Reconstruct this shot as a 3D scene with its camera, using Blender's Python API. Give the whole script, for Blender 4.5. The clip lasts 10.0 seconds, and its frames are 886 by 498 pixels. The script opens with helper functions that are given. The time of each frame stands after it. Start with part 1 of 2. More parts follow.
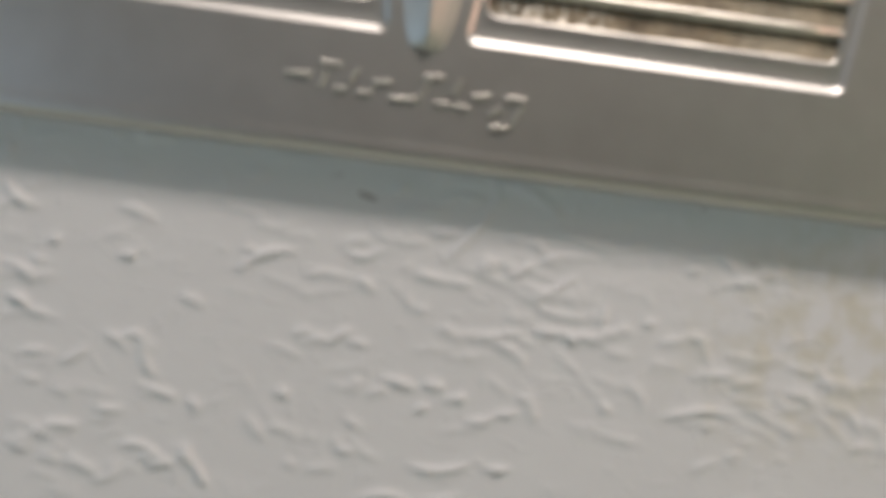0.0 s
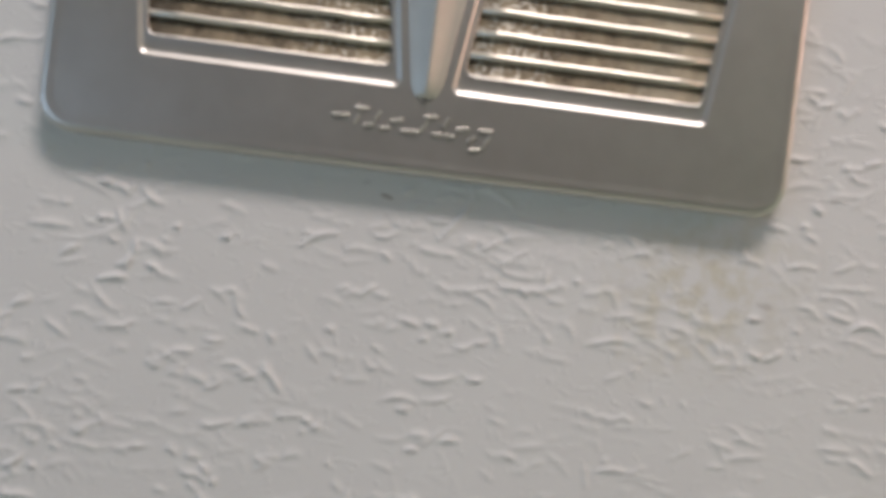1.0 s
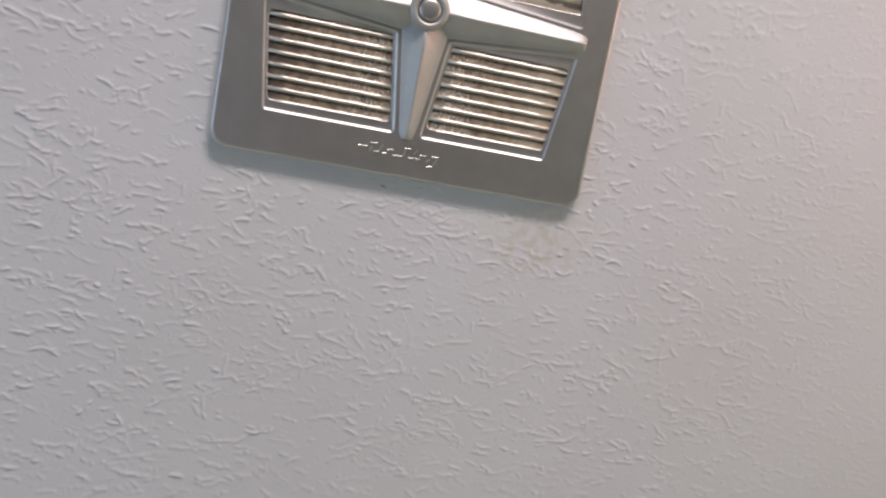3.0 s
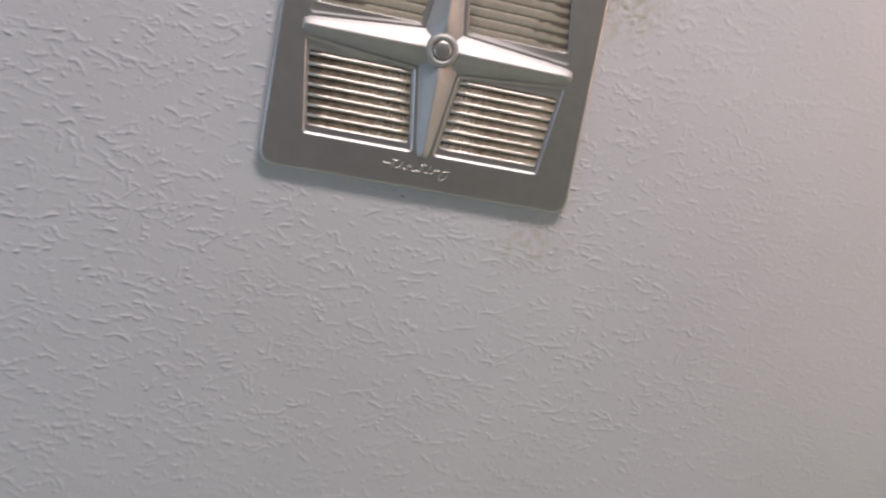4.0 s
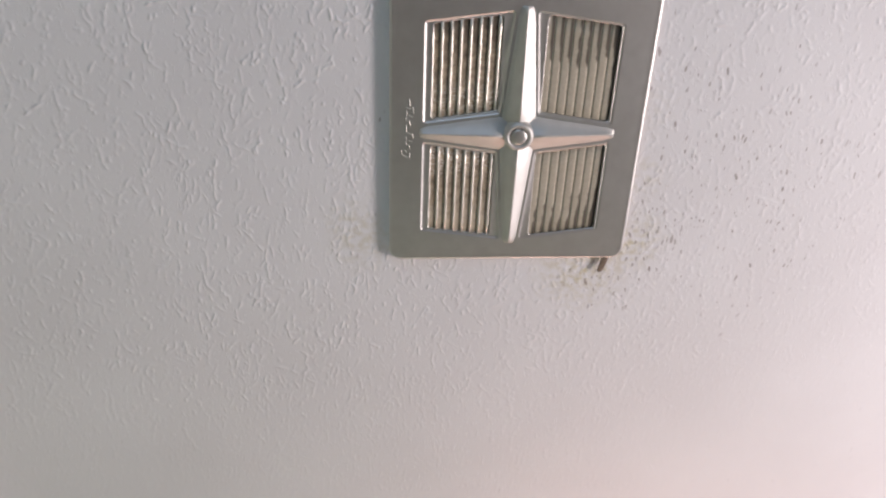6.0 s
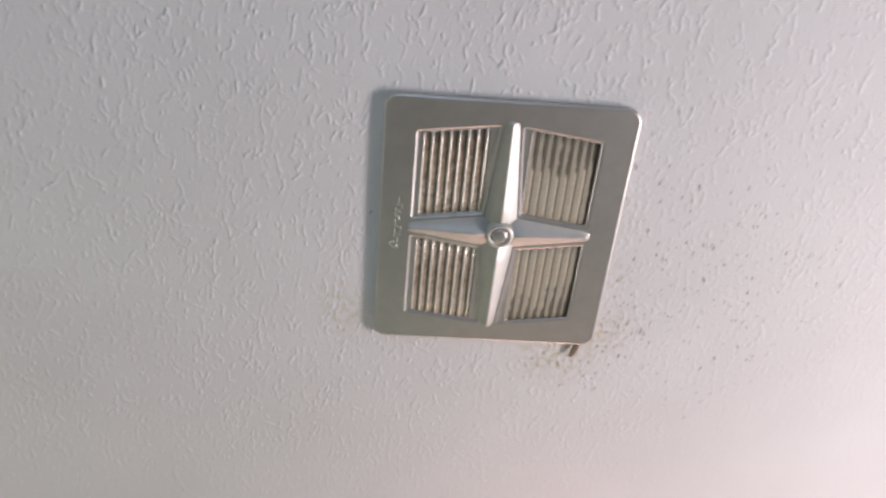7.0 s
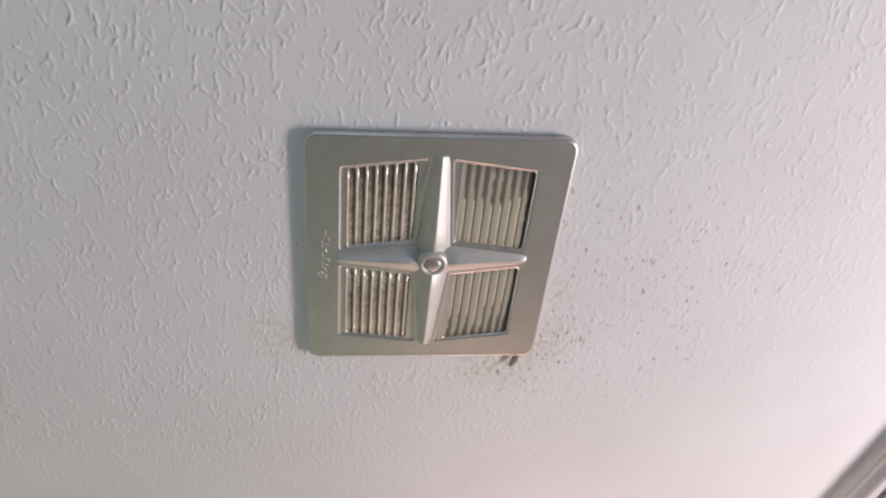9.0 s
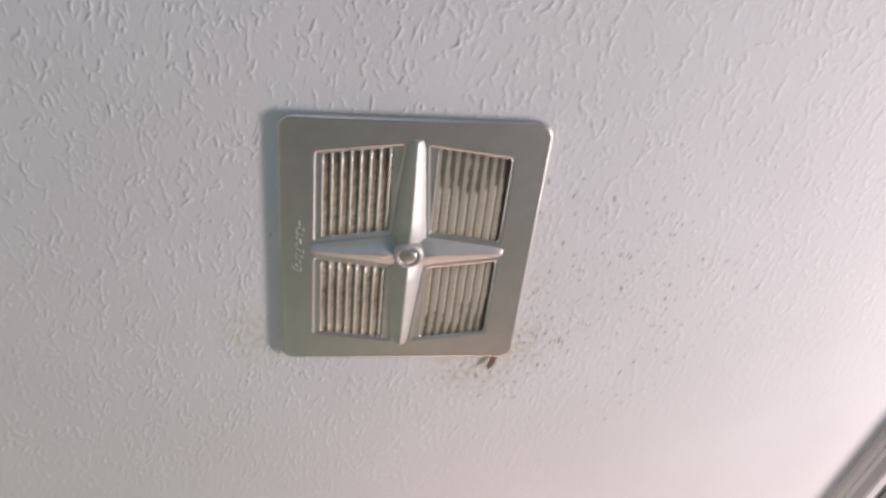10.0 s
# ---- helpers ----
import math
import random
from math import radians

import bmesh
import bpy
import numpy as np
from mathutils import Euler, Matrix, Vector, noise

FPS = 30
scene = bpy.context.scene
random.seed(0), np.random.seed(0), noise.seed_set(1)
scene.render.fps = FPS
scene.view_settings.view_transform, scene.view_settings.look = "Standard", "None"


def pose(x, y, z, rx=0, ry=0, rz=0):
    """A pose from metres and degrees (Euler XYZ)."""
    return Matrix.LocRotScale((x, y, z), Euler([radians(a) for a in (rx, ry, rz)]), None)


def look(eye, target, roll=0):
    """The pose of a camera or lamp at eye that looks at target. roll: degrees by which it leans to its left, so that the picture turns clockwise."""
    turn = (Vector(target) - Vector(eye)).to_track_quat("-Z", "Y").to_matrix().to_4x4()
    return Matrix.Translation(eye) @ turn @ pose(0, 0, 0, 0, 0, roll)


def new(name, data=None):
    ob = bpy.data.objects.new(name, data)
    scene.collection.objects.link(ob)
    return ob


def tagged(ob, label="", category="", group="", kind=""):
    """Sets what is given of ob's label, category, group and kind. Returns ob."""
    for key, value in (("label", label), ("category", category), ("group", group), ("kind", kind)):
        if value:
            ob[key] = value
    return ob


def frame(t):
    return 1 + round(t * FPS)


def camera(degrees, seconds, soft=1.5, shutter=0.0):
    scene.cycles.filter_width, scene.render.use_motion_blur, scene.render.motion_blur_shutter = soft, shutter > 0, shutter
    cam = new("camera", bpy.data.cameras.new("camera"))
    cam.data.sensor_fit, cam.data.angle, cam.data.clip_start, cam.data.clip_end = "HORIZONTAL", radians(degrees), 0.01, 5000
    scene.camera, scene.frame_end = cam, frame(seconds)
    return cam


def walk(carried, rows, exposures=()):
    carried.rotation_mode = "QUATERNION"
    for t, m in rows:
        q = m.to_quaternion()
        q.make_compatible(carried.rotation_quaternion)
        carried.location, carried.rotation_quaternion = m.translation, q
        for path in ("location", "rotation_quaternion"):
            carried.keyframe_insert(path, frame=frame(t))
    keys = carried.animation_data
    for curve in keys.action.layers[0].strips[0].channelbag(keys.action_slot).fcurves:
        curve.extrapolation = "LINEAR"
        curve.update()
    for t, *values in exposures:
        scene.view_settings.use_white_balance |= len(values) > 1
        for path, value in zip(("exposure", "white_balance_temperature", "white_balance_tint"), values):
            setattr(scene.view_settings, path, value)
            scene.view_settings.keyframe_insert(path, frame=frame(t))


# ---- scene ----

H = 2.44  # ceiling height

# ---- camera ----
cam = camera(57.2, 10.0, soft=2.3, shutter=0.4)
cam.data.dof.use_dof, cam.data.dof.focus_distance, cam.data.dof.aperture_fstop = True, 0.74, 10.0
PATH = [
    (0.0, pose(-0.1483, 0.0035, -0.2100 + H, -179.75, 2.08, 82.66)),
    (0.5, pose(-0.1503, -0.0032, -0.2530 + H, -179.17, 1.84, 83.40)),
    (1.0, pose(-0.1515, 0.0009, -0.3117 + H, 179.48, 2.33, 82.98)),
    (1.5, pose(-0.1563, 0.0013, -0.3786 + H, 176.75, 3.52, 81.87)),
    (2.0, pose(-0.1451, -0.0112, -0.4569 + H, 175.65, 4.62, 80.12)),
    (2.5, pose(-0.1125, -0.0346, -0.5385 + H, 173.26, 5.86, 79.98)),
    (2.7, pose(-0.0989, -0.0421, -0.5709 + H, 171.26, 6.42, 79.51)),
    (3.8, pose(-0.0603, -0.0935, -0.7184 + H, 169.03, 8.13, 79.13)),
    (4.0, pose(-0.0729, -0.0973, -0.7311 + H, 170.26, 8.66, 79.34)),
    (4.5, pose(-0.0624, -0.0951, -0.7317 + H, 171.73, 10.86, 78.22)),
    (4.8, pose(0.0240, -0.0794, -0.7239 + H, 165.50, 6.54, 74.72)),
    (5.0, pose(-0.0013, -0.0751, -0.7231 + H, 168.47, 5.08, 65.92)),
    (5.2, pose(-0.0166, -0.0804, -0.7347 + H, 169.50, 2.68, 51.09)),
    (5.4, pose(-0.0528, -0.1735, -0.7341 + H, 163.67, 5.09, 32.94)),
    (5.5, pose(-0.0815, -0.1908, -0.7420 + H, 162.07, 5.67, 23.20)),
    (5.6, pose(-0.1165, -0.2165, -0.7455 + H, 159.69, 6.34, 11.72)),
    (5.7, pose(-0.1395, -0.2393, -0.7420 + H, 155.39, 5.57, 2.03)),
    (6.8, pose(-0.1141, -0.4031, -0.7261 + H, 145.56, 0.03, -3.84)),
    (7.0, pose(-0.1146, -0.4147, -0.7281 + H, 148.47, 1.54, -4.74)),
    (7.5, pose(-0.1048, -0.4709, -0.6973 + H, 146.34, 3.10, -4.73)),
    (8.0, pose(-0.1070, -0.5016, -0.6567 + H, 144.55, 4.26, -3.13)),
    (8.2, pose(-0.1026, -0.5106, -0.6466 + H, 145.30, 6.11, -4.87)),
    (8.5, pose(-0.1031, -0.5130, -0.6368 + H, 143.08, 4.06, -3.87)),
    (9.0, pose(-0.0919, -0.5182, -0.6134 + H, 139.90, 5.07, -5.02)),
    (9.5, pose(-0.0923, -0.5064, -0.5980 + H, 136.89, 4.48, -3.30)),
    (10.0, pose(-0.0862, -0.4603, -0.6491 + H, 144.14, 6.33, -5.71)),
]
EXPOSURES = [(0.0, -0.14, 6875, 14), (1.0, -0.14, 6775, 16), (2.5, -0.08, 6600, 21), (4.0, -0.32, 6575, 22), (4.5, -0.21, 6575, 23),
             (5.0, -0.17, 6600, 22), (7.0, -0.08, 6575, 21), (10.0, -0.15, 6575, 21)]
walk(cam, PATH, EXPOSURES)

# ---- world and lights ----
world = bpy.data.worlds.new("world")
scene.world = world
world.use_nodes = True
world.node_tree.nodes["Background"].inputs["Color"].default_value = (0.60, 0.72, 0.95, 1)
world.node_tree.nodes["Background"].inputs["Strength"].default_value = 0.3


def area_lamp(name, m, width, height, watts, colour):
    data = bpy.data.lights.new(name, "AREA")
    data.shape, data.size, data.size_y = "RECTANGLE", width, height
    data.energy, data.color = watts, colour
    ob = new(name, data)
    ob.matrix_world = m
    return ob


SOUTH_OPEN_TOP = 2.03
EAST_OPEN_Y0, EAST_OPEN_Y1, EAST_OPEN_Z0, EAST_OPEN_Z1 = -0.40, 0.80, H - 0.90, H - 0.031
NORTH_Z0, NORTH_Z1 = H - 0.47, H - 0.15   # an added opening in the unseen north wall, for the warm fill
EAST_SLOPE = 0.16


def east_x(y):
    """The east wall's inner face, set askew to fit the camera's view."""
    return 0.655 - EAST_SLOPE * (y - 0.4)


# added east lamp, unseen, behind an assumed high opening; throws the grille's shadow west
area_lamp("east_light", look((1.68, 0.20, H - 0.80), (-0.1, 0.0, H - 0.05)), 0.86, 0.30, 31.8, (1.0, 0.935, 0.91))
# warm fill added in the unseen north wall, turns the near corner pink
area_lamp("warm_fill", look((0.26, 1.08, H - 0.31), (0.30, 0.3, H - 0.26)), 0.36, 0.30, 2.4, (1.0, 0.59, 0.49))
# cool fill added at an assumed, unseen doorway, turns the south side bluish
area_lamp("cool_fill", look((-0.24, -1.42, 1.25), (0.0, 0.0, 1.40)), 0.70, 1.5, 5.9, (0.50, 0.74, 1.0))


# ---- materials ----
class Nodes:
    """A node material with short calls."""

    def __init__(self, name):
        self.mat = bpy.data.materials.new(name)
        self.mat.use_nodes = True
        self.tree = self.mat.node_tree
        self.bsdf = self.tree.nodes["Principled BSDF"]
        self.coord = self.add("ShaderNodeTexCoord").outputs["Object"]

    def add(self, kind, operation="", data_type=""):
        node = self.tree.nodes.new(kind)
        if operation:
            node.operation = operation
        if data_type:
            node.data_type = data_type
        return node

    def link(self, a, b):
        self.tree.links.new(a, b)

    def noise(self, scale, detail=4.0, rough=0.55, coord=None):
        n = self.add("ShaderNodeTexNoise")
        n.inputs["Scale"].default_value, n.inputs["Detail"].default_value, n.inputs["Roughness"].default_value = scale, detail, rough
        self.link(coord or self.coord, n.inputs["Vector"])
        return n.outputs["Fac"]

    def ramp(self, value, lo, hi, a=0.0, b=1.0):
        n = self.add("ShaderNodeMapRange")
        for k, v in zip(("From Min", "From Max", "To Min", "To Max"), (lo, hi, a, b)):
            n.inputs[k].default_value = v
        self.link(value, n.inputs["Value"])
        return n.outputs["Result"]

    def maths(self, op, a, b):
        n = self.add("ShaderNodeMath", operation=op)
        for k, v in enumerate((a, b)):
            if isinstance(v, (int, float)):
                n.inputs[k].default_value = v
            else:
                self.link(v, n.inputs[k])
        return n.outputs[0]

    def mix(self, fac, a, b):
        n = self.add("ShaderNodeMix", data_type="RGBA")
        if isinstance(fac, (int, float)):
            n.inputs[0].default_value = fac
        else:
            self.link(fac, n.inputs[0])
        for k, v in ((6, a), (7, b)):
            if isinstance(v, tuple):
                n.inputs[k].default_value = (*v, 1)
            else:
                self.link(v, n.inputs[k])
        return n.outputs[2]

    def near(self, x, y, radius):
        """1 at a place of the ceiling, falling to 0 at the radius."""
        n = self.add("ShaderNodeVectorMath", operation="DISTANCE")
        flat = self.add("ShaderNodeVectorMath", operation="MULTIPLY")
        flat.inputs[1].default_value = (1, 1, 0)
        self.link(self.coord, flat.inputs[0])
        self.link(flat.outputs[0], n.inputs[0])
        n.inputs[1].default_value = (x, y, 0)
        return self.ramp(n.outputs["Value"], 0.0, radius, 1.0, 0.0)

    def bump(self, height, distance, strength=1.0):
        n = self.add("ShaderNodeBump")
        n.inputs["Strength"].default_value, n.inputs["Distance"].default_value = strength, distance
        self.link(height, n.inputs["Height"])
        self.link(n.outputs[0], self.bsdf.inputs["Normal"])

    def set(self, colour=None, rough=None, metal=None):
        for key, value in (("Base Color", colour), ("Roughness", rough), ("Metallic", metal)):
            if value is None:
                continue
            if isinstance(value, tuple):
                self.bsdf.inputs[key].default_value = (*value, 1)
            elif isinstance(value, (int, float)):
                self.bsdf.inputs[key].default_value = value
            else:
                self.link(value, self.bsdf.inputs[key])
        return self.mat


def ceiling_material():
    n = Nodes("textured_white_paint")
    colour = n.mix(n.ramp(n.noise(5, 5), 0.35, 0.65), (0.80, 0.79, 0.775), (0.84, 0.835, 0.82))
    # old damp stains: yellow-brown with darker specks, by two corners of the fan
    blotch = n.ramp(n.noise(120, 4, 0.6), 0.42, 0.66)
    for x, y, radius, strength in ((0.080, 0.160, 0.060, 0.8), (0.130, 0.125, 0.045, 0.7), (-0.152, 0.125, 0.045, 0.4),
                                   (-0.165, 0.100, 0.040, 0.28), (0.125, 0.05, 0.04, 0.35), (0.122, -0.02, 0.04, 0.25)):
        colour = n.mix(n.maths("MULTIPLY", n.maths("MULTIPLY", n.near(x, y, radius), blotch), strength), colour, (0.56, 0.49, 0.26))
    # brown flecks of dirt, one here and there, crowding towards the rusty corner
    wander = n.add("ShaderNodeTexNoise")
    wander.inputs["Scale"].default_value, wander.inputs["Detail"].default_value = 45, 3
    n.link(n.coord, wander.inputs["Vector"])
    drift = n.add("ShaderNodeVectorMath", operation="MULTIPLY_ADD")
    drift.inputs[1].default_value = (0.012, 0.012, 0)
    n.link(wander.outputs["Color"], drift.inputs[0])
    n.link(n.coord, drift.inputs[2])
    long = n.add("ShaderNodeVectorMath", operation="MULTIPLY")
    long.inputs[1].default_value = (1.0, 0.36, 1.0)
    n.link(drift.outputs[0], long.inputs[0])
    zone = n.maths("MAXIMUM", n.maths("MAXIMUM", n.near(0.100, 0.165, 0.075), n.near(0.145, 0.11, 0.09)),
                   n.maths("MAXIMUM", n.maths("MULTIPLY", n.near(0.20, 0.04, 0.26), 0.38), n.maths("MULTIPLY", n.near(-0.15, 0.13, 0.05), 0.12)))
    # dark lines of ridges and gaps by the plate's west edge, painted as flecks
    zone = n.maths("MAXIMUM", zone, n.maths("MULTIPLY", n.maths("MAXIMUM", n.near(-0.133, 0.080, 0.024), n.near(-0.134, -0.012, 0.016)), 0.42))
    for scale, size, depth in ((150, 0.18, 0.55), (230, 0.21, 0.5)):
        cell = n.add("ShaderNodeTexVoronoi")
        cell.voronoi_dimensions = "2D"
        cell.inputs["Scale"].default_value = scale
        n.link(long.outputs[0], cell.inputs["Vector"])
        lot = n.add("ShaderNodeSeparateColor")
        n.link(cell.outputs["Color"], lot.inputs[0])
        there = n.ramp(n.maths("SUBTRACT", n.maths("MULTIPLY", zone, 0.6), lot.outputs[0]), -0.02, 0.10)
        reach = n.maths("MULTIPLY", n.maths("ADD", lot.outputs[1], 0.35), size)
        dot = n.ramp(n.maths("SUBTRACT", reach, cell.outputs["Distance"]), 0.0, 0.07)
        colour = n.mix(n.maths("MULTIPLY", n.maths("MULTIPLY", dot, there), depth), colour, (0.17, 0.11, 0.075))
    # fine broken ridges left by the brush, and a slight grain
    drawn = n.add("ShaderNodeVectorMath", operation="MULTIPLY")
    drawn.inputs[1].default_value = (1.0, 0.5, 1.0)
    n.link(n.coord, drawn.inputs[0])
    relief = n.maths("MULTIPLY", n.noise(420, 3, 0.6), 0.08)
    for scale, thin, share in ((95, 0.020, 0.8), (150, 0.026, 0.4)):
        line = n.ramp(n.maths("ABSOLUTE", n.maths("SUBTRACT", n.noise(scale, 1.5, 0.5, drawn.outputs[0]), 0.5), 0.0), 0.0, thin, 1.0, 0.0)
        broken = n.ramp(n.noise(scale * 1.4 + 9, 2, 0.5), 0.5, 0.6)
        relief = n.maths("ADD", relief, n.maths("MULTIPLY", n.maths("MULTIPLY", line, broken), share))
    n.bump(relief, 0.0004, 0.4)
    return n.set(colour, 0.62)


def metal_material(name, base, dark, rough, scale=60, metal=1.0):
    n = Nodes(name)
    fac = n.ramp(n.noise(scale, 5), 0.35, 0.7)
    n.bump(n.noise(900, 2), 0.00004, 0.2)
    return n.set(n.mix(fac, base, dark), n.ramp(n.noise(130, 5), 0.3, 0.7, rough - 0.01, rough + 0.015), metal)


def slat_material():
    """Aluminium louvres under a coat of grey-beige dust, bare on the rolled lips."""
    n = Nodes("dusty_aluminium")
    uv = n.add("ShaderNodeTexCoord").outputs["UV"]
    sep = n.add("ShaderNodeSeparateXYZ")
    n.link(uv, sep.inputs[0])
    across = sep.outputs["X"]
    geo = n.add("ShaderNodeNewGeometry").outputs["Position"]
    place = n.add("ShaderNodeSeparateXYZ")
    n.link(geo, place.inputs[0])
    x, y = place.outputs["X"], place.outputs["Y"]
    half = n.ramp(x, -0.02, 0.01)                       # 0 in the brown half, 1 in the clogged half
    grain = n.ramp(n.noise(420, 4, 0.7, geo), 0.3, 0.7)
    clot = n.ramp(n.noise(150, 4, 0.7, geo), 0.36, 0.64)
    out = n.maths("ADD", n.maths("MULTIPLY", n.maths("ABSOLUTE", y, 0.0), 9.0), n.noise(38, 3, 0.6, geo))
    # brown half: clotted brown dust, darker towards the south end, paler towards the north
    grime = n.mix(clot, (0.10, 0.07, 0.042), (0.39, 0.31, 0.205))
    grime = n.mix(n.maths("MULTIPLY", grain, 0.3), grime, (0.56, 0.50, 0.38))
    south = n.ramp(n.maths("ADD", y, n.ramp(n.noise(70, 3, 0.6, geo), 0.3, 0.7, -0.02, 0.02)), -0.070, -0.105)
    grime = n.mix(n.maths("MULTIPLY", south, 0.75), grime, (0.06, 0.045, 0.03))
    pale = n.ramp(n.maths("ADD", y, n.ramp(n.noise(70, 3, 0.6, geo), 0.3, 0.7, -0.02, 0.02)), 0.060, 0.100)
    grime = n.mix(n.maths("MULTIPLY", pale, 0.45), grime, (0.62, 0.56, 0.43))
    # clogged half: an even pale mat, gone at the outer ends and along the outermost louvre
    mat = n.mix(grain, (0.46, 0.41, 0.31), (0.60, 0.545, 0.43))
    mat = n.mix(n.maths("MULTIPLY", clot, 0.30), mat, (0.42, 0.35, 0.25))
    # no gap is open there: its shade is painted on the louvre faces
    gap_shade = n.maths("ADD", n.ramp(n.maths("ADD", out, n.ramp(y, -0.02, 0.02, 0.06, 0.0)), 0.98, 1.38, -0.10, 0.44), n.ramp(x, 0.076, 0.082, 0.0, 0.40))
    strip = n.ramp(n.maths("SUBTRACT", gap_shade, across), -0.07, 0.08)
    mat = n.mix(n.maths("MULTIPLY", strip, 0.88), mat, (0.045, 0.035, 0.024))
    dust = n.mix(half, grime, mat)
    lip = n.ramp(n.maths("ADD", across, n.ramp(n.noise(260, 3, 0.7), 0.3, 0.7, -0.03, 0.03)), 0.25, 0.32)
    streak = n.maths("MULTIPLY", n.ramp(n.noise(520, 2, 0.6, geo), 0.52, 0.6), n.ramp(n.maths("ABSOLUTE", y, 0.0), 0.055, 0.035))
    lip = n.maths("MULTIPLY", lip, n.maths("SUBTRACT", 1.0, n.maths("MULTIPLY", streak, 0.7)))
    lip = n.maths("MAXIMUM", lip, half)
    bright = n.mix(grain, (0.80, 0.755, 0.65), (0.88, 0.84, 0.74))
    n.bump(n.noise(700, 3, 0.6, geo), 0.0003, 0.6)
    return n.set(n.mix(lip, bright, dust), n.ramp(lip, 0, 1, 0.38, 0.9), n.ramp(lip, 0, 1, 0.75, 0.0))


def paint_material(name, a, b, scale=4.0, rough=0.5):
    n = Nodes(name)
    n.bump(n.noise(260, 3), 0.0003, 0.5)
    return n.set(n.mix(n.ramp(n.noise(scale, 5), 0.3, 0.7), a, b), rough)


def wood_floor_material():
    n = Nodes("brown_floor")
    n.bump(n.noise(60, 4), 0.0006, 0.5)
    return n.set(n.mix(n.ramp(n.noise(7, 6), 0.3, 0.7), (0.17, 0.112, 0.090), (0.26, 0.175, 0.142)), 0.45)


CEILING = ceiling_material()
ALUMINIUM = metal_material("satin_aluminium", (0.66, 0.64, 0.60), (0.61, 0.59, 0.55), 0.41, metal=0.86)
BRIGHT = metal_material("polished_aluminium", (0.68, 0.67, 0.63), (0.62, 0.61, 0.57), 0.56, metal=0.92)
# lighter than the plate: the raised strokes' glints are put into the colour
EMBLEM = metal_material("glint_aluminium", (0.84, 0.82, 0.77), (0.78, 0.76, 0.71), 0.36, metal=0.72)
SLAT = slat_material()
DARK = paint_material("dark_galvanised_steel", (0.05, 0.045, 0.04), (0.09, 0.08, 0.07), 40, 0.6)
RUST = paint_material("rusty_brown_steel", (0.15, 0.105, 0.07), (0.26, 0.19, 0.135), 250, 0.7)
WALL = paint_material("sage_green_wall_paint", (0.33, 0.375, 0.315), (0.37, 0.415, 0.35), 3, 0.5)
# unseen wall made paler and greener, to brighten the plate's reflection
REFLECTED_WALL = paint_material("reflection_green_paint", (0.60, 0.79, 0.56), (0.64, 0.83, 0.60), 3, 0.5)
TRIM = paint_material("white_trim_paint", (0.84, 0.81, 0.78), (0.87, 0.84, 0.81), 9, 0.6)
FLOOR = wood_floor_material()


# ---- mesh helpers ----
def part(name, bm, material, parent=None, label="", smooth=False):
    mesh = bpy.data.meshes.new(name)
    bm.to_mesh(mesh)
    bm.free()
    mesh.materials.append(material)
    if smooth:
        mesh.shade_smooth()
    ob = new(name, mesh)
    ob.parent = parent
    return tagged(ob, label)


def box(bm, x0, x1, y0, y1, z0, z1):
    v = [bm.verts.new((x, y, z)) for z in (z0, z1) for y in (y0, y1) for x in (x0, x1)]
    for f in ((0, 2, 3, 1), (4, 5, 7, 6), (0, 1, 5, 4), (2, 6, 7, 3), (0, 4, 6, 2), (1, 3, 7, 5)):
        bm.faces.new([v[k] for k in f])
    return v


def ring_strip(bm, loops, close_last=False):
    """Quads between successive closed loops of vertices."""
    for a, b in zip(loops, loops[1:]):
        for k in range(len(a)):
            j = (k + 1) % len(a)
            bm.faces.new((a[k], a[j], b[j], b[k]))
    if close_last:
        bm.faces.new(loops[-1])


def rounded(points, radius, steps=5):
    """A convex polygon (counter-clockwise) with rounded corners."""
    out = []
    for k, p in enumerate(points):
        p = Vector(p)
        a, b = (Vector(points[k - 1]) - p).normalized(), (Vector(points[(k + 1) % len(points)]) - p).normalized()
        half = a.angle(b) / 2
        reach = radius / math.tan(half)
        centre = p + (a + b).normalized() * (radius / math.sin(half))
        start, end = p + a * reach - centre, p + b * reach - centre
        turn = start.angle_signed(end)
        for s in range(steps + 1):
            t = -turn * s / steps
            out.append(centre + Vector((start.x * math.cos(t) - start.y * math.sin(t), start.x * math.sin(t) + start.y * math.cos(t))))
    return out


def inset(points, d):
    """A counter-clockwise polygon moved inwards by d."""
    out = []
    for k, p in enumerate(points):
        p, a, b = Vector(p), Vector(points[k - 1]), Vector(points[(k + 1) % len(points)])
        u, v = (p - a).normalized(), (b - p).normalized()
        n1, n2 = Vector((-u.y, u.x)), Vector((-v.y, v.x))
        m = (n1 + n2).normalized()
        out.append(p + m * (d / max(0.3, m.dot(n1))))
    return out


# ---- ceiling ----
X0, Y0 = -0.0032, 0.0          # the fan's centre
HOLE_X, HOLE_Y = 0.098, 0.122  # half the hole in the ceiling


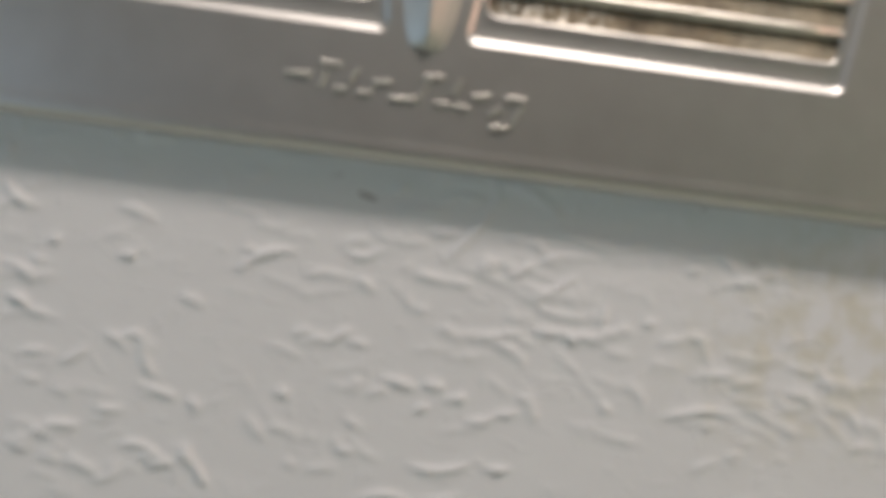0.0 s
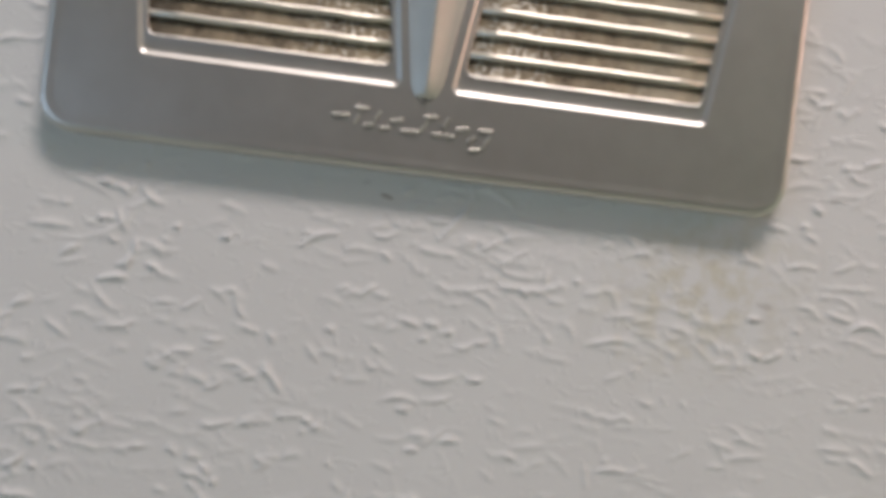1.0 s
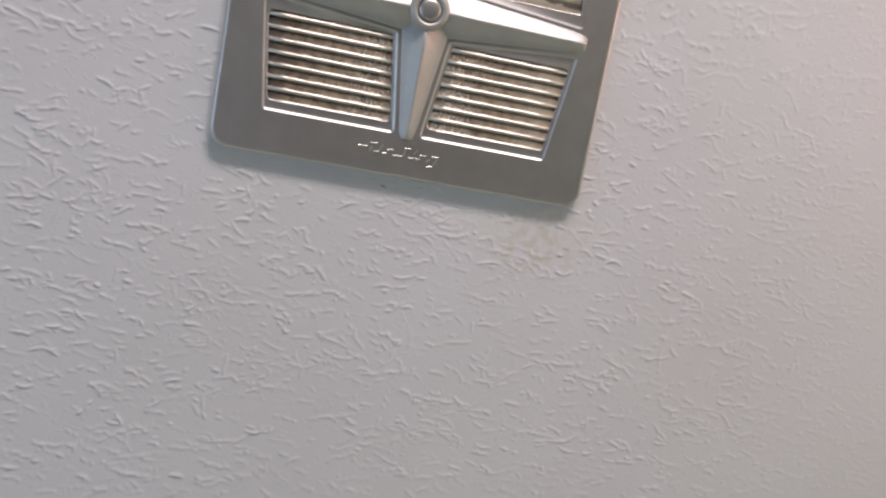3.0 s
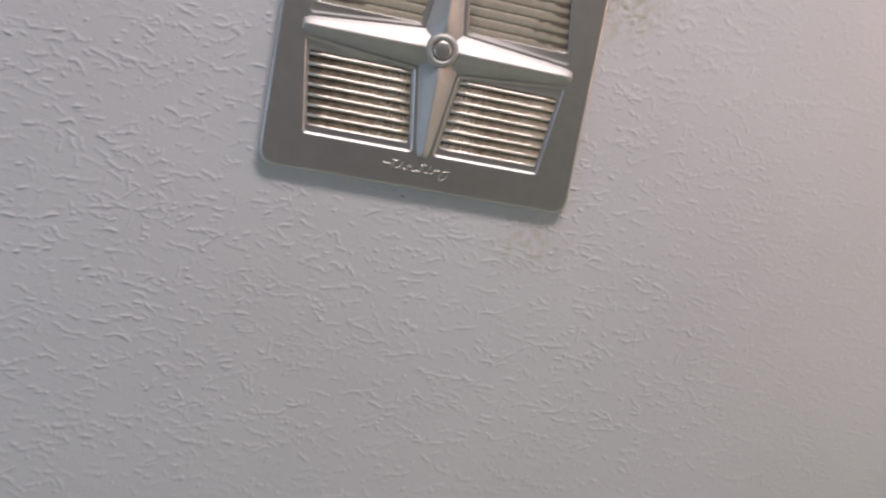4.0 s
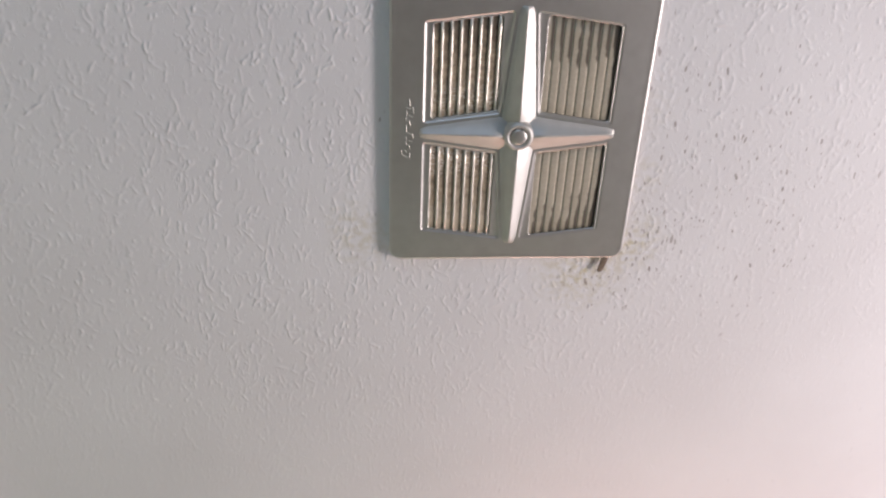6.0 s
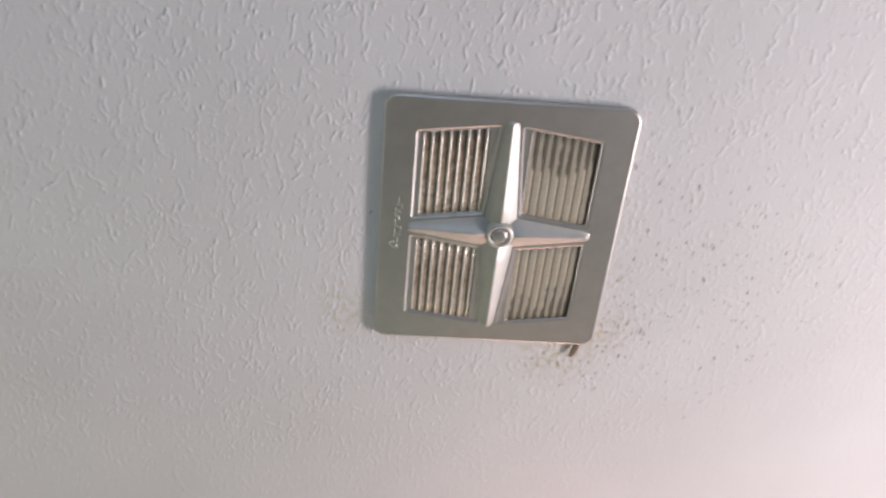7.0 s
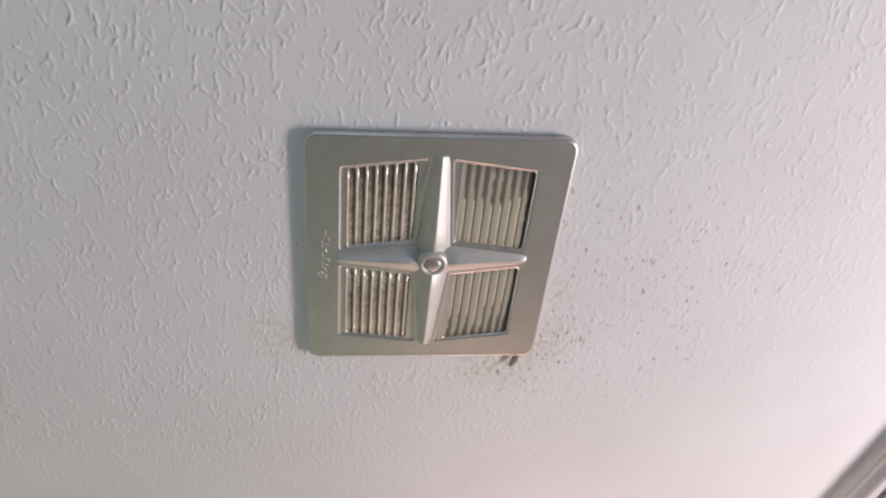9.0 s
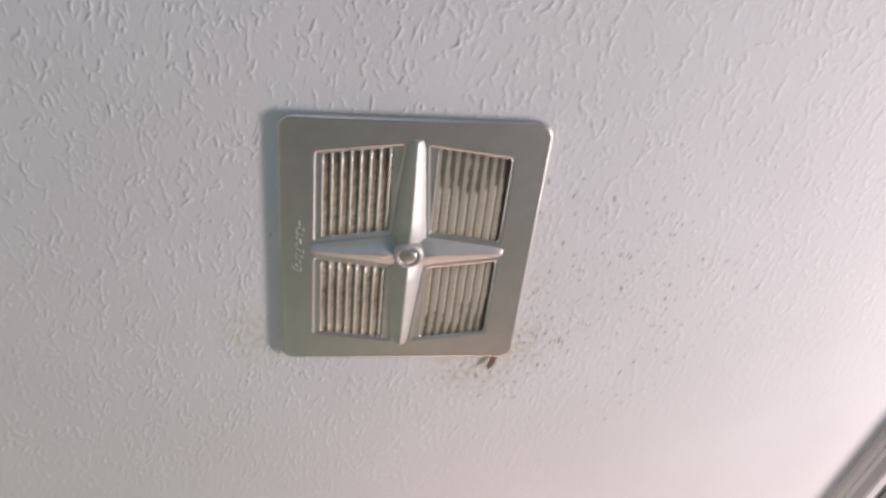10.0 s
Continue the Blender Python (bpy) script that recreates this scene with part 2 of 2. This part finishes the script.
def stroke_heights(x0, x1, y0, y1, step, count, seed):
    """Brushed plaster: short curved ridges left by a trowel, often in broken chains, as heights on an even grid."""
    rng = np.random.default_rng(seed)
    nx, ny = int((x1 - x0) / step) + 1, int((y1 - y0) / step) + 1
    h = np.zeros((nx, ny))
    cx = cy = ang = 0.0
    links = 0
    for _ in range(count):
        if links <= 0:
            cx, cy = rng.uniform(x0, x1), rng.uniform(y0, y1)
            ang = rng.normal(math.pi / 2 + 0.05, 0.30) if rng.random() < 0.9 else rng.uniform(0, math.pi)
            links = rng.choice((1, 1, 1, 2, 3))
            strength = rng.uniform(0.15, 1.0) ** 1.4
        else:
            ang += rng.normal(0, 0.42)
        links -= 1
        length, width = rng.gamma(2.0, 0.0029) + 0.0022, rng.uniform(0.00032, 0.00068)
        bend, height = rng.normal(0, 22), strength * rng.uniform(0.6, 1.0) * 0.0013
        wobble, phase, pitch = rng.normal(0, 0.0006), rng.uniform(0, 6.3), rng.uniform(150, 420)
        reach = length / 2 + 0.004
        i0, i1 = max(0, int((cx - reach - x0) / step)), min(nx, int((cx + reach - x0) / step) + 2)
        j0, j1 = max(0, int((cy - reach - y0) / step)), min(ny, int((cy + reach - y0) / step) + 2)
        if i0 < i1 and j0 < j1:
            px, py = np.meshgrid(x0 + step * np.arange(i0, i1) - cx, y0 + step * np.arange(j0, j1) - cy, indexing="ij")
            u, v = px * math.cos(ang) + py * math.sin(ang), -px * math.sin(ang) + py * math.cos(ang)
            v = v - bend * u * u - wobble * np.sin(pitch * u + phase)
            taper = np.clip(1 - (2 * u / length) ** 2, 0, 1)
            w = width * (0.5 + 0.5 * taper)
            # flattened by the trowel: the lip is steep on the far side, drawn out on the other
            side = 1 if rng.random() < 0.72 else -1
            steep = np.where(v * side > 0, w * 0.75, w * 2.3)
            ridge = height * taper ** 0.6 * (0.9 + 0.1 * np.sin(900 * u + 2 * phase)) * np.exp(-np.abs(v / steep) ** 1.7)
            h[i0:i1, j0:j1] = np.maximum(h[i0:i1, j0:j1], ridge)
        cx, cy = cx + math.cos(ang) * length * 0.85, cy + math.sin(ang) * length * 0.85
    return h


def spaced(lo, fine_lo, fine_hi, hi, fine, coarse):
    def run(a, b, s):
        return list(np.linspace(a, b, max(2, int(round((b - a) / s)) + 1)))
    return np.array(run(lo, fine_lo, coarse)[:-1] + run(fine_lo, fine_hi, fine) + run(fine_hi, hi, coarse)[1:])


def build_ceiling():
    lx, hx, ly, hy = -0.66, 0.70, -0.52, 0.78
    step = 0.0008
    h = stroke_heights(lx, hx, ly, hy, step, 33000, 5)
    xs, ys = spaced(lx, -0.36, 0.0, hx, 0.0009, 0.0013), spaced(ly, -0.26, 0.36, hy, 0.0009, 0.0013)
    fx, fy = np.clip((xs - lx) / step, 0, h.shape[0] - 1.001), np.clip((ys - ly) / step, 0, h.shape[1] - 1.001)
    ix, iy = fx.astype(int), fy.astype(int)
    ax, ay = (fx - ix)[:, None], (fy - iy)[None]
    z = ((1 - ax) * (1 - ay) * h[np.ix_(ix, iy)] + ax * (1 - ay) * h[np.ix_(ix + 1, iy)]
         + (1 - ax) * ay * h[np.ix_(ix, iy + 1)] + ax * ay * h[np.ix_(ix + 1, iy + 1)])
    # relief fitted to the camera's view: strongest south, fading north and east
    least = 0.55 + 0.4 * np.clip(-xs / 0.15, 0, 1)[:, None] * np.clip((0.45 - ys) / 0.15, 0, 1)[None]
    z = z * (np.maximum(np.clip(1.05 - 1.1 * ys, 0, 1.5)[None], least))
    z = z * (1 - 0.35 * np.clip((xs - 0.08) / 0.15, 0, 1)[:, None]) * (1 - 0.55 * np.clip((xs - 0.12) / 0.25, 0, 1)[:, None] * np.clip((ys + 0.05) / 0.25, 0, 1)[None])
    z = z * (1 - 0.55 * np.clip((ys - 0.24) / 0.15, 0, 1)[None])
    edge = np.minimum(np.minimum(xs - lx, hx - xs)[:, None], np.minimum(ys - ly, hy - ys)[None])
    z = z * np.clip(edge / 0.02, 0, 1)
    nx, ny = len(xs), len(ys)
    co = np.empty((nx * ny, 3))
    co[:, 0], co[:, 1], co[:, 2] = np.repeat(xs, ny), np.tile(ys, nx), -z.ravel()
    mx, my = (xs[:-1] + xs[1:]) / 2, (ys[:-1] + ys[1:]) / 2
    keep = ~((np.abs(mx - X0) < HOLE_X)[:, None] & (np.abs(my - Y0) < HOLE_Y)[None])
    a = (np.arange(nx - 1)[:, None] * ny + np.arange(ny - 1)[None])[keep]
    quads = np.stack([a, a + 1, a + ny + 1, a + ny], 1)
    # the rest of the room's ceiling, plain, and a back sheet that gives it thickness
    far = [(-0.9, -1.6), (1.1, -1.6), (1.1, 1.7), (-0.9, 1.7)]
    near = [(lx, ly), (hx, ly), (hx, hy), (lx, hy)]
    base = len(co)
    extra = [(*p, 0) for p in near] + [(*p, 0) for p in far]
    rim = [[base + k, base + 4 + k, base + 4 + (k + 1) % 4, base + (k + 1) % 4] for k in range(4)]
    verts = np.vstack([co, np.array(extra)])
    faces = np.vstack([quads, np.array(rim)]).astype(np.int32)
    mesh = bpy.data.meshes.new("ceiling")
    mesh.vertices.add(len(verts))
    mesh.vertices.foreach_set("co", verts.astype(np.float32).ravel())
    mesh.loops.add(faces.size)
    mesh.loops.foreach_set("vertex_index", faces.ravel())
    mesh.polygons.add(len(faces))
    mesh.polygons.foreach_set("loop_start", np.arange(0, faces.size, 4, dtype=np.int32))
    mesh.polygons.foreach_set("use_smooth", np.ones(len(faces), dtype=bool))
    mesh.update(calc_edges=True)
    mesh.materials.append(CEILING)
    ob = new("ceiling", mesh)
    ob.location.z = H
    return tagged(ob, "white ceiling with brushed plaster texture and damp stains", "ceiling", kind="structure")


build_ceiling()


# ---- walls, floor and mouldings ----
def wall(name, p0, p1, openings=(), thick=0.11, material=WALL, label="plain sage green painted wall"):
    """A wall along p0-p1 whose outside lies to the right of that way; openings are (from, to, low, high)."""
    bm = bmesh.new()
    p0, p1 = Vector(p0), Vector(p1)
    length = (p1 - p0).length
    s = sorted({0.0, length, *(v for o in openings for v in o[:2])})
    z = sorted({0.0, H + 0.1, *(v for o in openings for v in o[2:])})
    for s0, s1 in zip(s, s[1:]):
        for z0, z1 in zip(z, z[1:]):
            if not any(o[0] <= s0 and s1 <= o[1] and o[2] <= z0 and z1 <= o[3] for o in openings):
                box(bm, s0, s1, -thick, 0, z0, z1)
    bmesh.ops.remove_doubles(bm, verts=bm.verts, dist=1e-5)
    ob = part(name, bm, material)
    way = p1 - p0
    ob.matrix_world = pose(p0.x, p0.y, 0, 0, 0, math.degrees(math.atan2(way.y, way.x)))
    return tagged(ob, label, "wall", kind="structure")


def moulding(name, p0, p1):
    """A small crown moulding under the ceiling, along p0-p1 with the room to its left."""
    profile = [(0, 0), (0.025, 0), (0.025, -0.0025), (0.0215, -0.0050), (0.0205, -0.0075), (0.0205, -0.0140), (0.0180, -0.0150), (0.0180, -0.0175),
               (0.0195, -0.0185), (0.0185, -0.0240), (0.0130, -0.0285), (0.0105, -0.0300), (0.0105, -0.0325), (0.0120, -0.0335), (0.0115, -0.0370), (0.0070, -0.0395), (0, -0.0400)]
    bm = bmesh.new()
    length = (Vector(p1) - Vector(p0)).length
    loops = [[bm.verts.new((s, a * 1.5, b * 0.75)) for a, b in profile] for s in (0, length)]
    ring_strip(bm, loops)
    bm.faces.new(loops[0]), bm.faces.new(loops[1])
    bmesh.ops.recalc_face_normals(bm, faces=bm.faces)
    ob = part(name, bm, TRIM)
    way = Vector(p1) - Vector(p0)
    ob.matrix_world = pose(p0[0], p0[1], H - 0.0005, 0, 0, math.degrees(math.atan2(way.y, way.x)))
    return tagged(ob, "white painted stepped crown moulding under the ceiling", "moulding", kind="structure")


def west_x(y):
    return -0.643


SOUTH, NORTH = -1.35, 1.06
NW, NE, SW, SE = (west_x(NORTH), NORTH), (east_x(NORTH), NORTH), (west_x(SOUTH), SOUTH), (east_x(SOUTH), SOUTH)
along = math.hypot(1, EAST_SLOPE)
# openings east, north and south are assumed, to let the added lamps in
wall("wall_east", SE, NE, [((EAST_OPEN_Y0 - SOUTH) * along, (EAST_OPEN_Y1 - SOUTH) * along, EAST_OPEN_Z0, EAST_OPEN_Z1)])
wall("wall_west", NW, SW)
wall("wall_north", NE, NW, [(NE[0] - 0.47, NE[0] - 0.09, NORTH_Z0, NORTH_Z1)], material=REFLECTED_WALL, label="unseen pale green wall that tints plate reflections")
wall("wall_south", SW, SE, [(0.03, 0.77, 0.0, SOUTH_OPEN_TOP)])
# kept dark to offset the lamp's glare on the added reveal
REVEAL = paint_material("darkened_reveal_paint", (0.135, 0.14, 0.115), (0.16, 0.165, 0.14), 6, 0.6)


def reveal_lining():
    """Added boards, darkened so the lit reveal reads as wall; in the wall's own frame."""
    thick, d = 0.11, 0.012
    s0, s1 = (EAST_OPEN_Y0 - SOUTH) * along, (EAST_OPEN_Y1 - SOUTH) * along
    bm = bmesh.new()
    box(bm, s0, s1, -thick, 0.004, EAST_OPEN_Z1 - 0.003, EAST_OPEN_Z1 - 0.0005)
    box(bm, s0, s1, -thick, 0.012, EAST_OPEN_Z0 + 0.0005, EAST_OPEN_Z0 + d)
    for a, b in ((s0 + 0.0005, s0 + d), (s1 - d, s1 - 0.0005)):
        box(bm, a, b, -thick, 0.004, EAST_OPEN_Z0 + d, EAST_OPEN_Z1 - 0.003)
    ob = part("added_reveal_1", bm, REVEAL)
    ob.matrix_world = pose(SE[0], SE[1], 0, 0, 0, math.degrees(math.atan2(NE[1] - SE[1], NE[0] - SE[0])))
    return tagged(ob, "added high opening lined with grey-green boards darkened to read as wall", "window", kind="structure")


reveal_lining()
moulding("trim_east", SE, NE)
moulding("trim_west", NW, SW)
moulding("trim_north", NE, NW)
bm = bmesh.new()
box(bm, -0.9, 1.1, -1.6, 1.7, -0.05, 0)
tagged(part("floor", bm, FLOOR), "plain brown floor", "floor", kind="structure")

# ---- exhaust fan grille ----
fan = tagged(new("exhaust_fan_grille"), "satin aluminium exhaust fan grille with star and dusty louvres on ceiling", "vent")
fan.location = (X0, Y0, H)
PLATE_Z = -0.0075
HALF_X, HALF_Y = 0.1232, 0.1414


def window_outline(sx, sy):
    """One of the four openings, counter-clockwise: straight outside, slanted ends."""
    pts = [(0.0172, 0.0185), (0.0925, 0.0080), (0.0925, 0.1077), (0.0088, 0.1187)]
    pts = [Vector((sx * x, sy * y)) for x, y in pts]
    return pts if sx * sy > 0 else pts[::-1]


def opening_outline(sx, sy):
    """The hole behind it, with a broad flange on the outer side."""
    pts = [(0.0200, 0.0222), (0.0839, 0.0132), (0.0839, 0.1048), (0.0200, 0.1132)]
    if sx > 0:
        pts = [(0.0200, 0.0212), (0.0888, 0.0112), (0.0888, 0.1050), (0.0200, 0.1140)]
    pts = [Vector((sx * x, sy * y)) for x, y in pts]
    return pts if sx * sy > 0 else pts[::-1]


def faceplate():
    bm = bmesh.new()
    rect = [Vector(p) for p in ((-HALF_X, -HALF_Y), (HALF_X, -HALF_Y), (HALF_X, HALF_Y), (-HALF_X, HALF_Y))]
    # turned edge: skirt against the ceiling, then a rounded shoulder up to a faint lip and the flat face
    rings = [(0.0022, -0.0002), (0.0, -0.0012), (0.0, -0.0056), (0.0003, -0.0065), (0.0008, -0.0071), (0.0015, -0.0075), (0.0024, -0.00775), (0.0036, -0.00775), (0.0056, PLATE_Z)]
    loops = [[bm.verts.new((p.x, p.y, z)) for p in rounded(inset(rect, d), 0.0135 - d * 0.8, 8)] for d, z in rings]
    ring_strip(bm, loops)
    edges = [bm.edges.get((loops[-1][k - 1], loops[-1][k])) for k in range(len(loops[-1]))]
    for sx, sy in ((1, 1), (-1, 1), (-1, -1), (1, -1)):
        pts = window_outline(sx, sy)
        hole = opening_outline(sx, sy)
        deep = 0.6 if sx < 0 else 0.3
        steps = [(pts, 0.0, 0.0), (pts, 0.0005, -0.0001), (pts, 0.0010, 0.0001), (pts, 0.0014, 0.0005), (pts, 0.0019, 0.0011), (pts, 0.0024, 0.0017), (pts, 0.0030, 0.0020), (hole, -0.0010, 0.0020), (hole, -0.0003, 0.0017), (hole, 0.0003, 0.0019), (hole, 0.0005, 0.0030)]
        inner = [[bm.verts.new((p.x, p.y, PLATE_Z + (z * deep if z < 0.0025 else z))) for p in rounded(inset(poly, d), 0.0034 - d * 0.5, 4)] for poly, d, z in steps]
        ring_strip(bm, inner)
        edges += [bm.edges.get((inner[0][k - 1], inner[0][k])) for k in range(len(inner[0]))]
    bmesh.ops.triangle_fill(bm, edges=edges, use_beauty=True)
    bmesh.ops.recalc_face_normals(bm, faces=bm.faces)
    ob = part("faceplate", bm, ALUMINIUM, fan, smooth=False)
    for poly in ob.data.polygons:
        poly.use_smooth = len(poly.vertices) == 4
    return ob


faceplate()


def star_arm(name, angle, length, base, tip):
    """A tapered arm of the star with hollowed flanks and a sharp ridge, that fills the band between two openings, from the hub to its blunt point."""
    bm = bmesh.new()
    loops = []
    us = [-1, -0.97, -0.85, -0.7, -0.55, -0.4, -0.26, -0.14, -0.06, 0.0, 0.06, 0.14, 0.26, 0.4, 0.55, 0.7, 0.85, 0.97, 1]
    for s in (0.0, 0.0118 / length, 0.0165 / length, 0.3, 0.5, 0.7, 0.85, 0.92, 0.95, 0.975, 0.99, 1.0):
        w = base + (tip - base) * min(1, s / 0.97)
        h = 0.0108 + (0.0032 - 0.0108) * s
        if s * length < 0.015:
            h = 0.0062        # sunk under the hub
        if s > 0.9:
            k = (s - 0.9) / 0.1
            h, w = h * math.sqrt(max(0.0, 1 - k ** 3 * 0.97)), w * (1 - 0.35 * k ** 3)
        row = []
        for u in us:
            z = h * max(0.0, 1.02 - math.sqrt(u * u + 0.003)) ** 1.45 if abs(u) < 0.99 else -0.0002
            row.append(bm.verts.new((s * length, u * w, PLATE_Z - 0.0001 - z)))
        loops.append(row)
    for a, b in zip(loops, loops[1:]):
        for k in range(len(us) - 1):
            bm.faces.new((a[k], a[k + 1], b[k + 1], b[k]))
    bm.faces.new(loops[-1]), bm.faces.new(loops[0])
    bmesh.ops.recalc_face_normals(bm, faces=bm.faces)
    bmesh.ops.rotate(bm, verts=bm.verts, cent=(0, 0, 0), matrix=Matrix.Rotation(radians(angle), 3, "Z"))
    return part(name, bm, BRIGHT, fan, "polished aluminium star arm", smooth=True)


for angle, length in ((0, 0.0945), (90, 0.1215), (180, 0.0945), (270, 0.1215)):
    star_arm("star_arm", angle, length, 0.0180 if angle % 180 else 0.0195, 0.0070 if angle % 180 else 0.0058)


def lathe(name, profile, material, label):
    bm = bmesh.new()
    loops = [[bm.verts.new((r * math.cos(k * math.tau / 32), r * math.sin(k * math.tau / 32), z)) for k in range(32)] for r, z in profile]
    ring_strip(bm, loops, True)
    bmesh.ops.recalc_face_normals(bm, faces=bm.faces)
    return part(name, bm, material, fan, label, smooth=True)


lathe("hub_collar", [(0.0150, -0.0090), (0.0146, -0.0150), (0.0134, -0.0172), (0.0116, -0.0179), (0.0100, -0.0176), (0.0091, -0.0164), (0.0088, -0.0154)],
      BRIGHT, "polished round collar")
lathe("hub_screw", [(0.0080, -0.0130), (0.0080, -0.0172), (0.0075, -0.0180), (0.0060, -0.0185), (0.0030, -0.0188), (0.0006, -0.0189)], ALUMINIUM, "domed screw head")


def slat(sx, sy, n):
    """A louvre: a rounded lip on its outer side, and a dusty face that rises towards the fan's middle."""
    bm = bmesh.new()
    uv = bm.loops.layers.uv.new("across")
    x = 0.0843 - 0.0087 * n if sx < 0 else 0.0868 - 0.0087 * n
    t = (x - 0.0185) / 0.074
    y0, y1 = 0.0185 + (0.0080 - 0.0185) * t + 0.0030, 0.1175 + (0.1077 - 0.1175) * t - 0.0034
    section = [(0.0007, -0.0042, 0.0), (0.0014, -0.0050, 0.06), (0.0010, -0.0060, 0.10), (-0.0002, -0.0062, 0.14), (-0.0011, -0.0057, 0.22),
               (-0.0016, -0.0052, 0.4), (-0.0042, -0.0049, 0.7), (-0.0079, -0.0045, 1.0), (-0.0077, -0.0039, 1.0), (-0.0040, -0.0042, 0.7), (-0.0010, -0.0042, 0.4)]
    if sx > 0:      # bent the other way to the eye: a flat face with a thin outer edge
        section = [(0.0008, -0.0040, 0.0), (0.0007, -0.0047, 0.1), (-0.0010, -0.0051, 0.3), (-0.0030, -0.0051, 0.5), (-0.0056, -0.0049, 0.8), (-0.0080, -0.0047, 1.0),
                   (-0.0078, -0.0040, 1.0), (-0.0040, -0.0043, 0.6), (-0.0004, -0.0041, 0.2)]
    count = 7
    loops, across = [], {}
    for k in range(count + 1):
        y = y0 + (y1 - y0) * k / count
        sag = 0.00012 * math.sin(3.1 * k + n + 2 * sx + sy)
        row = []
        for a, b, c in section:
            v = bm.verts.new((sx * (x + a + sag), sy * y, b + sag))
            across[v] = c
            row.append(v)
        loops.append(row)
    ring_strip(bm, loops)
    bm.faces.new(loops[0]), bm.faces.new(loops[-1])
    bmesh.ops.recalc_face_normals(bm, faces=bm.faces)
    for f in bm.faces:
        for l in f.loops:
            l[uv].uv = (across[l.vert], l.vert.co.y)
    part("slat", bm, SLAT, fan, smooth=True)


for sx, sy in ((1, 1), (-1, 1), (-1, -1), (1, -1)):
    for n in range(8):
        slat(sx, sy, n)


def emblem():
    """The maker's raised script as plain strokes."""
    strokes = [(-0.0305, 0.0000, 0.0062, 0.0016, 4), (-0.0235, 0.0030, 0.0050, 0.0016, 0), (-0.0250, -0.0006, 0.0040, 0.0014, 70), (-0.0205, -0.0022, 0.0036, 0.0015, 8),
               (-0.0178, 0.0012, 0.0042, 0.0013, 62), (-0.0150, -0.0024, 0.0036, 0.0015, 5), (-0.0112, 0.0004, 0.0046, 0.0016, 12), (-0.0062, -0.0026, 0.0066, 0.0016, 3),
               (0.0005, 0.0030, 0.0050, 0.0017, 5), (-0.0014, 0.0002, 0.0060, 0.0013, 66), (0.0032, -0.0026, 0.0034, 0.0015, 4), (0.0060, 0.0016, 0.0042, 0.0013, 62),
               (0.0078, -0.0026, 0.0036, 0.0015, 6), (0.0118, 0.0002, 0.0046, 0.0016, 10), (0.0154, -0.0026, 0.0036, 0.0014, 40), (0.0200, 0.0006, 0.0052, 0.0016, 4),
               (0.0206, -0.0030, 0.0058, 0.0013, 64), (0.0168, -0.0060, 0.0042, 0.0016, 5)]
    for y, x, long, wide, lean in strokes:
        y, x, long, wide = y * 1.08 + 0.0025, x * 1.15, long * 1.12, wide * 1.2
        bm = bmesh.new()
        v = box(bm, -wide / 2, wide / 2, -long / 2, long / 2, -0.0007, 0.0004)
        for q in v:
            if q.co.z < 0:
                q.co.x *= 0.3
                q.co.y *= 0.85
        bmesh.ops.rotate(bm, verts=v, cent=(0, 0, 0), matrix=Matrix.Rotation(radians(-lean), 3, "Z"))
        bmesh.ops.translate(bm, verts=v, vec=(-0.1045 + x, y, PLATE_Z))
        bmesh.ops.recalc_face_normals(bm, faces=bm.faces)
        part("emblem_stroke", bm, EMBLEM, fan, "raised stroke lightened for its glint")


emblem()


def housing():
    """The sheet-steel box above the ceiling, open below."""
    bm = bmesh.new()
    o, i, top = (HOLE_X + 0.006, HOLE_Y + 0.006), (HOLE_X + 0.004, HOLE_Y + 0.004), 0.13
    def loop(p, z):
        return [bm.verts.new((a * p[0], b * p[1], z)) for a, b in ((-1, -1), (1, -1), (1, 1), (-1, 1))]
    ring_strip(bm, [loop(i, top), loop(i, 0.0012), loop(o, 0.0012), loop(o, top + 0.002)], True)
    bm.faces.new(bm.verts[:4]) if not bm.verts.ensure_lookup_table() else None
    bmesh.ops.recalc_face_normals(bm, faces=bm.faces)
    part("housing", bm, DARK, fan, "dark galvanised steel box")


housing()


def mounting_tab():
    """A short rusty strip that pokes out from under the grille."""
    bm = bmesh.new()
    loops = []
    for s, w, z in ((0, 0.0030, -0.0030), (0.25, 0.0034, -0.0034), (0.5, 0.0036, -0.0040), (0.72, 0.0036, -0.0046), (0.88, 0.0031, -0.0050), (0.97, 0.0020, -0.0052), (1.0, 0.0009, -0.0052)):
        y = 0.128 + 0.0320 * s
        x = 0.1080 - 0.0065 * s ** 1.8
        loops.append([bm.verts.new((x + a * w, y, z + b)) for a, b in ((-1, -0.0005), (-0.6, -0.0009), (0.6, -0.0009), (1, -0.0005), (1, 0.0006), (-1, 0.0006))])
    ring_strip(bm, loops)
    bm.faces.new(loops[0]), bm.faces.new(loops[-1])
    bmesh.ops.recalc_face_normals(bm, faces=bm.faces)
    ob = part("mounting_tab", bm, RUST, fan, "rusty brown steel tab")


mounting_tab()
